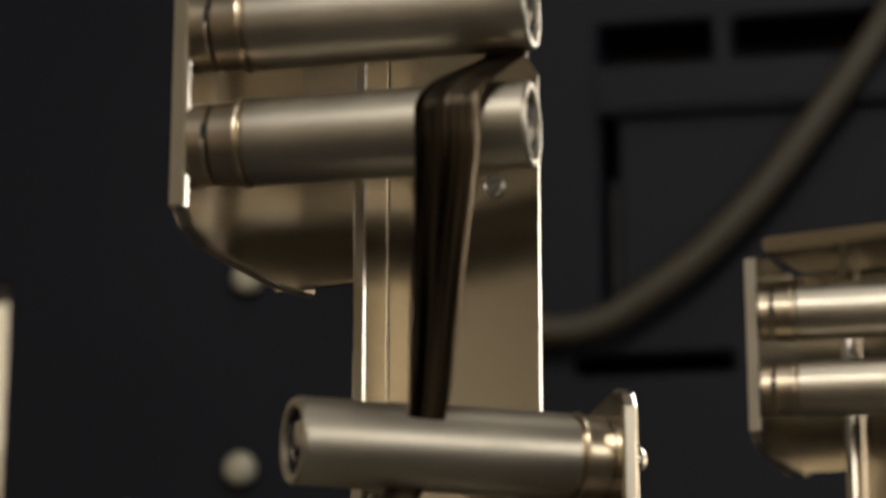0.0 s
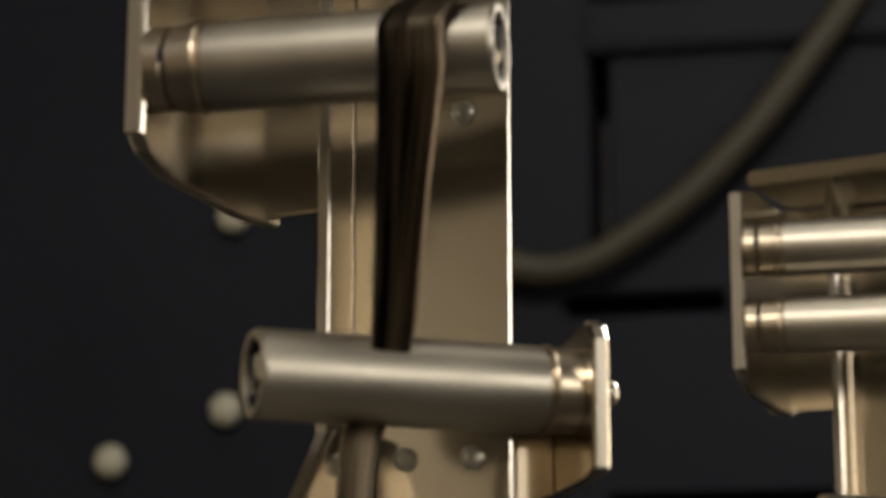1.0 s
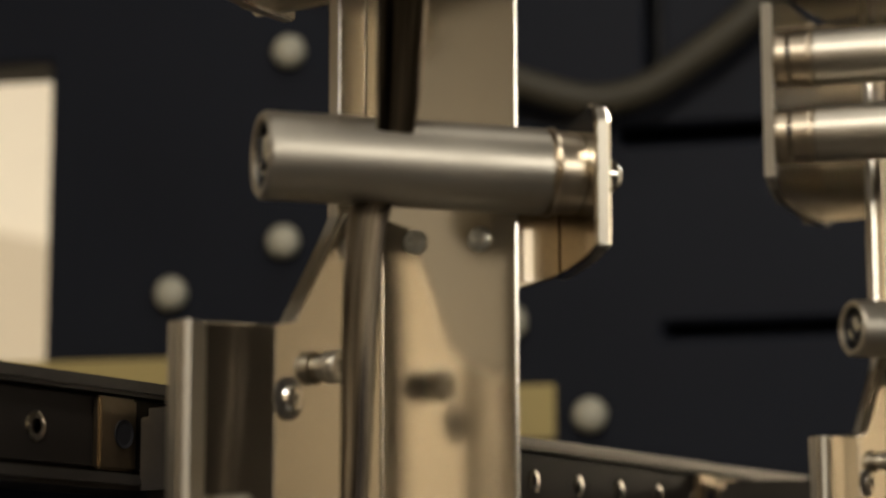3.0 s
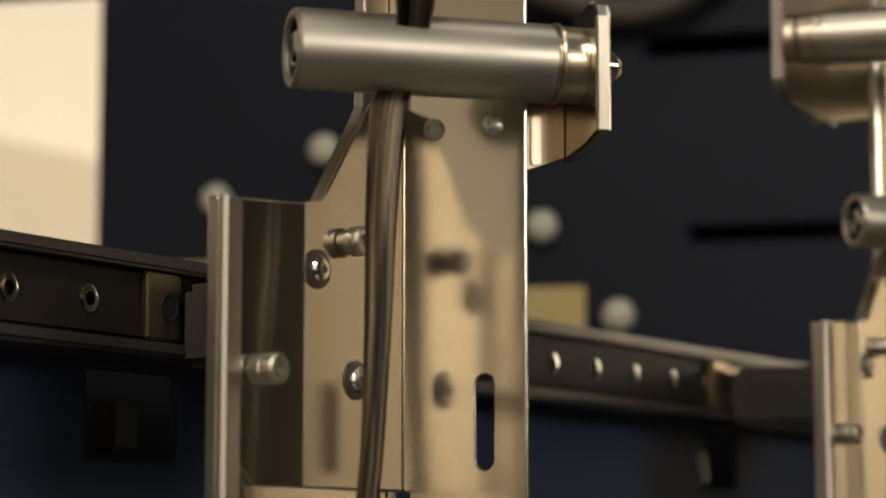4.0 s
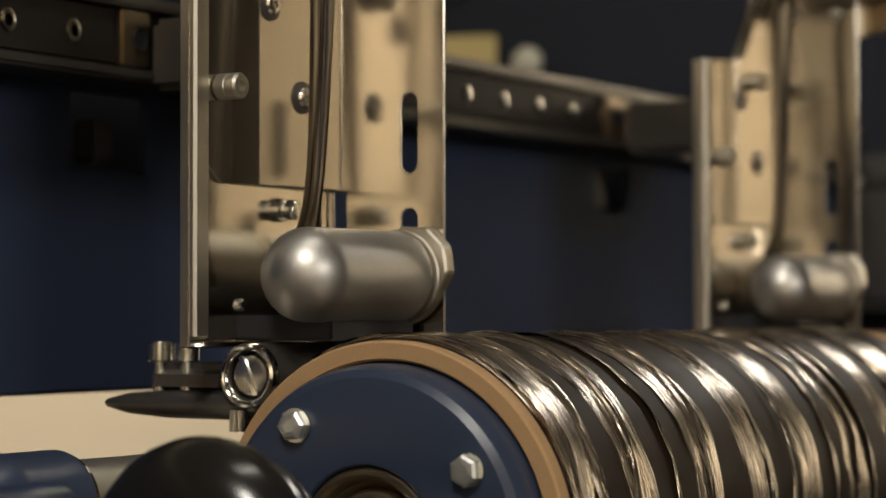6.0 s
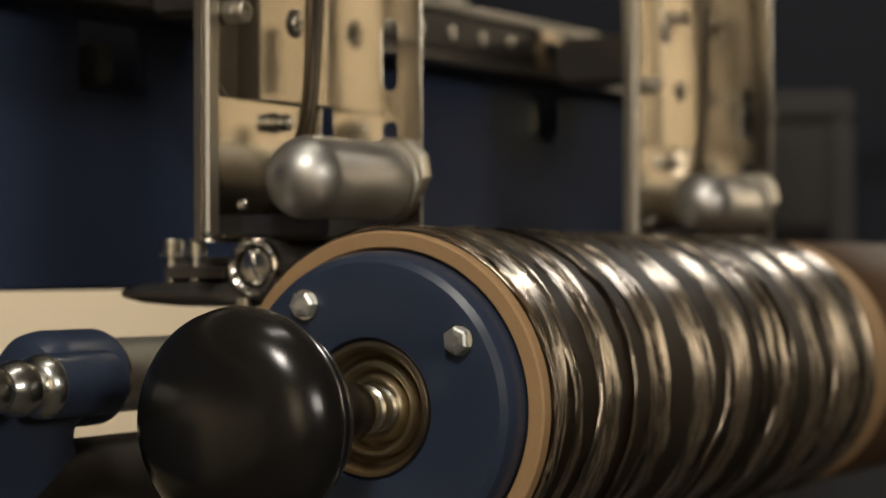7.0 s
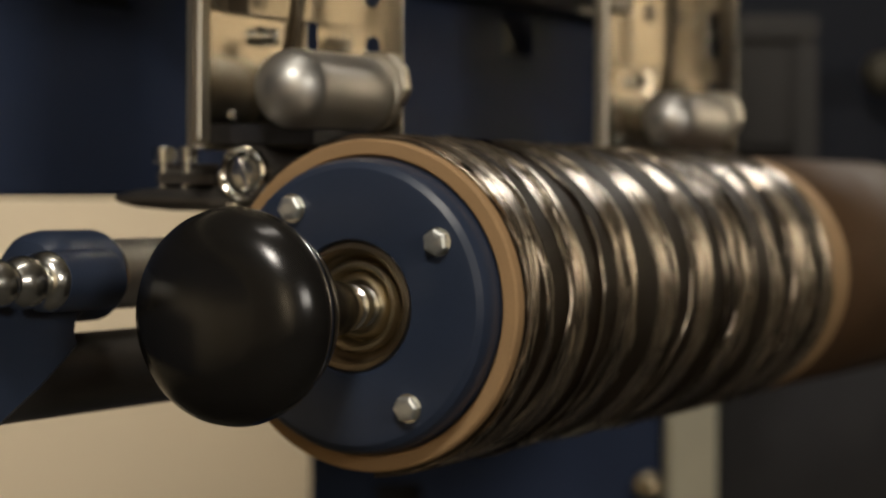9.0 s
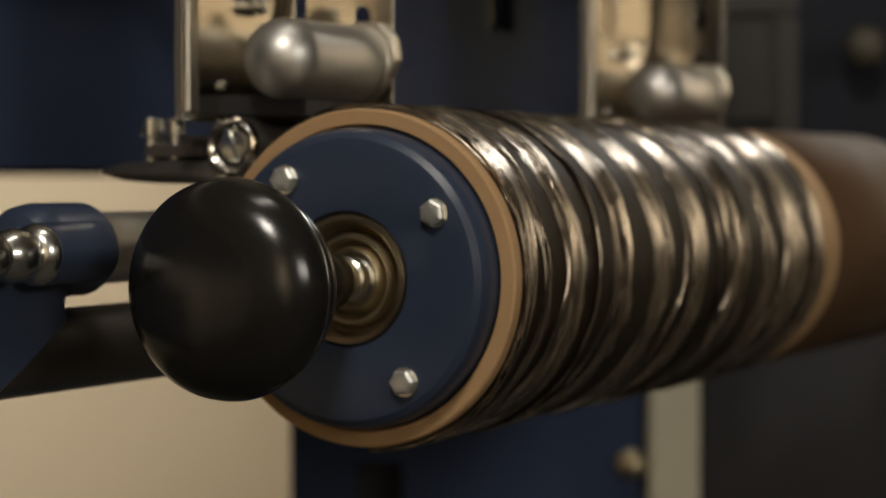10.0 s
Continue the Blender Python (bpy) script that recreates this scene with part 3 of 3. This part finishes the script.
for i in range(-15, 13):
    x = (13.0 + 25.4 * i) * MM
    if hole_me is None:
        o = part("rail_screw", lathe([(3.1, 0.1), (3.1, -0.2), (2.5, -0.45), (1.6, -0.45), (1.5, 0.0), (0, 0.0)], Matrix.Rotation(radians(90), 4, "Z"), 18), CHROME, rail, smooth=35)
        hole_me = o.data
    else:
        o = new("rail_screw", hole_me)
        o.parent = rail
    o.matrix_local = Matrix.Translation((x, 0, 0.001))


def square_hole(cx, cz, w, h):
    return [(cx - w / 2, cz - h / 2), (cx + w / 2, cz - h / 2), (cx + w / 2, cz + h / 2), (cx - w / 2, cz + h / 2)]


structure("machine_panel", sheet([(-700, -75), (590, -75), (590, 12), (-700, 12)], 4, Matrix.Translation((0, 0.096, 0)), [square_hole(45, -5, 33, 20), square_hole(352, -6, 27, 16), square_hole(-228, -7, 20, 18)], bevel=1.0), NAVY, "navy painted machine panel with square holes")
for x in (48, 352):
    structure("latch_block", box(x - 5, x + 5, 101, 108, -13, -1, None, 1), GREYPAINT, "steel latch block inside a square hole")
# Beam coloured black so that the shade inside the panel's holes is in it
structure("machine_beam", box(-700, 560, 116, 220, -69, 9, None, 2), BLACKMATT, "machine beam behind the panel, black as shade for the square holes")

# ---- arm and rods beside the chuck ----
arm = thing("tailstock_arm", (-0.075, 0.03, -0.1), "blue painted clamp arm holding a polished steel rod", "clamp arm")


def at_arm(bm):
    bm.transform(Matrix.Translation((0.075, -0.03, 0.1)))
    return bm


ARM_OUTLINE = [(-170, -106), (-122, -95), (-100, -89), (-86, -89), (-80, -92), (-80, -98), (-88, -103), (-93, -107), (-91, -112), (-106, -121), (-122, -129), (-170, -152)]
part("arm_plate", at_arm(sheet(ARM_OUTLINE, 12, Matrix.Translation((0, 0.008, 0)), bevel=2.2)), CHUCKBLUE, arm)
part("socket", at_arm(lathe([(9.6, 0.2), (11.2, 0), (12.0, 0.8), (12.0, 20), (11.4, 24), (9.4, 27.5), (5, 29.5), (0, 30)], az(-57, 30, -95.6, 180), 48)), CHUCKBLUE, arm, smooth=30)
part("socket_ring", at_arm(lathe([(9.6, -1.4), (11.0, -1.4), (11.4, -0.9), (11.4, 0.2), (9.6, 0.3)], az(-57, 30, -95.6, 180), 48)), CHROME, arm, smooth=30)
nut = part("dome_nut", at_arm(lathe([(0, 0), (6.8, 0), (7.3, 1.2), (7.2, 3.2), (6.2, 5.2), (4.6, 6.2), (0, 6.4)], az(-112, 2.5, -95, 180), 32)), ZINC, arm, smooth=50)
part("nut_boss", at_arm(lathe([(0, -24), (6.4, -24), (7.4, -23), (7.4, -0.1), (0, -0.1)], az(-114, 2.5, -95, 180), 32)), CHUCKBLUE, arm, smooth=30)
part("stud", at_arm(lathe([(0, 5), (4.6, 5.6), (6.2, 7.5), (6.4, 10), (5.4, 13), (4.2, 14.4), (5.2, 16), (5.8, 19), (5.2, 22), (3.0, 25), (0, 26)], az(-114, 2.5, -95, 180), 28)), ZINC, nut, smooth=35)
# Lower rod in dark steel: the shade under the arm is put into its colour
for z, r, nm, lab in ((-95.6, 9.4, "support_rod", "polished steel support rod in the clamp arm"), (-121.0, 10.6, "support_rod", "steel support rod below the clamp arm, dark to show its shade")):
    o = part(nm, lathe([(0, 0), (r - 0.6, 0), (r, 0.6), (r, 560), (0, 560)], az(-62 if z > -100 else -100, 30, 0, 0), 48), RODSTEEL if z > -100 else DARKSTEEL, smooth=30)
    o.matrix_world = Matrix.Translation((0, 0, z * MM))
    tagged(o, lab, "rod", "support rods")

# ---- end cabinet behind the machine ----
END = az(620, 250, 0, -72)
structure("end_cabinet", sheet([(60, -1000), (272, -1000), (272, 560), (-1300, 560), (-1300, 258), (-293, 258), (-293, -76), (60, -76)], 40, END, [
    [(4, 226), (12, 226), (12, 345), (4, 345)], [(3, 354), (58, 354), (58, 374), (3, 374)], [(68, 354), (230, 354), (230, 374), (68, 374)],
    [(-10, 202), (64, 202), (64, 211), (-10, 211)], [(10, 111), (130, 111), (130, 118), (10, 118)]], bevel=2), NIGHT, "navy painted cabinet with dark slots and seams")
# Black slab behind the slots: their inner shade is put into its colour
structure("cabinet_back", box(-276, 270, 45, 60, -70, 555, END), BLACKMATT, "black backing put behind the cabinet's slots as their shade")
structure("cabinet_rib", box(3, 240, -9, -0.5, 326, 350, END, 2.5), NIGHT, "dark navy rib across the cabinet")
tagged(part("yellow_strip", box(-79, -40, -2.4, -0.4, 66, 91, END, 0.6), YELLOW), "yellow strip stuck on the navy cabinet", "strip", "yellow strips")
# Stand-in for the band of tan wall that shows under the cabinet
tagged(part("yellow_strip", box(-330, -214, -12, -6, 84, 107, END, 0.6), YELLOW), "long yellow strip standing in for tan wall below the cabinet", "strip", "yellow strips")


def stud_knob(u, z, r=8.0):
    o = part("cabinet_knob", lathe([(0, 11), (r * 0.45, 10.8), (r * 0.8, 9.2), (r, 6.0), (r * 0.92, 2.6), (r * 0.6, 1.0), (r * 0.5, 0.0), (0, 0)], Matrix.Rotation(radians(-90), 4, "Z"), 32), KNOBWHITE, smooth=40)
    o.matrix_world = END @ Matrix.Translation((u * MM, -0.0005, z * MM))
    return tagged(o, "round ivory knob on the navy cabinet", "knob", "ivory knobs on the cabinet")


for u, z in ((-168, 255), (-170, 162), (-226, 139), (-23, 76), (-60, 120)):
    stud_knob(u, z)


def hose(name, pts, r, mat, frame_m, label, category):
    cu = bpy.data.curves.new(name, "CURVE")
    cu.dimensions = "3D"
    cu.bevel_depth, cu.bevel_resolution, cu.resolution_u = r * MM, 6, 10
    sp = cu.splines.new("BEZIER")
    sp.bezier_points.add(len(pts) - 1)
    for b, p in zip(sp.bezier_points, pts):
        b.co = Vector(p) * MM
        b.handle_left_type = b.handle_right_type = "AUTO"
    tmp = bpy.data.objects.new(name, cu)
    scene.collection.objects.link(tmp)
    me = bpy.data.meshes.new_from_object(tmp.evaluated_get(bpy.context.evaluated_depsgraph_get()))
    bpy.data.objects.remove(tmp)
    me.materials.clear()
    me.materials.append(mat)
    o = new(name, me)
    o.matrix_world = frame_m
    for f in me.polygons:
        f.use_smooth = True
    return tagged(o, label, category)


hose("air_hose", [(-140, -14, 285), (-90, -14, 250), (-45, -14, 228), (-8, -14, 221), (30, -14, 239), (68, -14, 270), (107, -14, 316), (140, -14, 362), (180, -14, 430)], 7.5, HOSE, END, "olive rubber hose sagging across the navy cabinet", "hose")
hose("cable", [(205, -20, -110), (213, -20, -165), (229, -20, -203), (246, -20, -222), (290, -20, -230)], 2.6, BLACKMATT, END, "thin black cable hanging by the machine frame", "cable")
motor = thing("motor_housing", END @ Vector((0.16, -0.03, -0.01)), "dark grey motor housing behind the far guide", "motor")
for nm, b in (("housing", box(138, 186, -50, -6, -52, 16, END, 5, 3)), ("cover_frame", box(131, 193, -56, -50.5, 8, 22, END, 2)), ("side_rib", box(180, 193, -56, -50.5, -60, 7.5, END, 2))):
    b.transform(Matrix.Translation(-(END @ Vector((0.16, -0.03, -0.01)))))
    part(nm, b, GREYPAINT, motor)
kn = part("grey_handle", lathe([(0, 16), (6, 15.4), (10, 12), (11.4, 6), (10, 2), (7, 0), (0, 0)], Matrix.Rotation(radians(-90), 4, "Z"), 32), HOSE, smooth=40)
kn.matrix_world = END @ Matrix.Translation((0.228, -0.02, -0.008))
tagged(kn, "round grey-brown handle knob at the machine's end", "knob")

# ---- machine legs below ----
LOW = az(500, 200, 0, -60)
structure("machine_leg", sheet([(-72, -1000), (108, -1000), (108, -69.5), (-72, -69.5)], 12, LOW, [[(-39, -320), (-16, -320), (-16, -221), (-39, -221)]], bevel=1.5), NAVY, "navy machine leg panel with a dark cut-out")
# Black slab that supplies the shade inside the leg's cut-out
structure("leg_inside", box(-60, 100, 20, 30, -1000, -90, LOW), BLACKMATT)
structure("cream_post", box(109, 134.5, -8, 30, -1000, -90, LOW, 2), POST, "cream painted post beside the machine leg")
structure("rear_panel", box(136, 360, 0, 20, -1000, -76.5, LOW, 1), BLACKMATT, "dark rear machine panel")
tagged(part("cone_fitting", lathe([(0, 0), (7, 0), (7, 5), (4, 7), (3.2, 14), (0, 15)], LOW @ Matrix.Translation((0.1, -0.0005, -0.222)) @ Matrix.Rotation(radians(-90), 4, "Z"), 24), BRASS, smooth=40), "small brass fitting on the navy leg panel", "fitting")

# ---- room ----
structure("floor", box(-4000, 4000, -4000, 3000, -1100, -1000), FLOOR)
# Ceiling and walls out of view are toned to shape the steel's reflections
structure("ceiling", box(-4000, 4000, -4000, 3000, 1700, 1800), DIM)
structure("wall_north", box(-4000, 4000, 1500, 1600, -1000, 1700), CREAM)
# Darker tan layer over the north wall's lower part
structure("wall_north_lower", box(-4000, 4000, 1485, 1499, -1000, 408), TANPAINT)
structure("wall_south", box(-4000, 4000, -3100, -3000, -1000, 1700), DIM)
structure("wall_east", box(3000, 3100, -1350, 1500, -1000, 1700), CREAM)
# South end of the east wall, darkened for the cover's dark reflection
structure("wall_east_dark", box(3000, 3100, -3000, -1350, -1000, 1700), DIM)
structure("wall_west", box(-3100, -3000, -3000, 1500, -1000, 1700), TANPAINT)
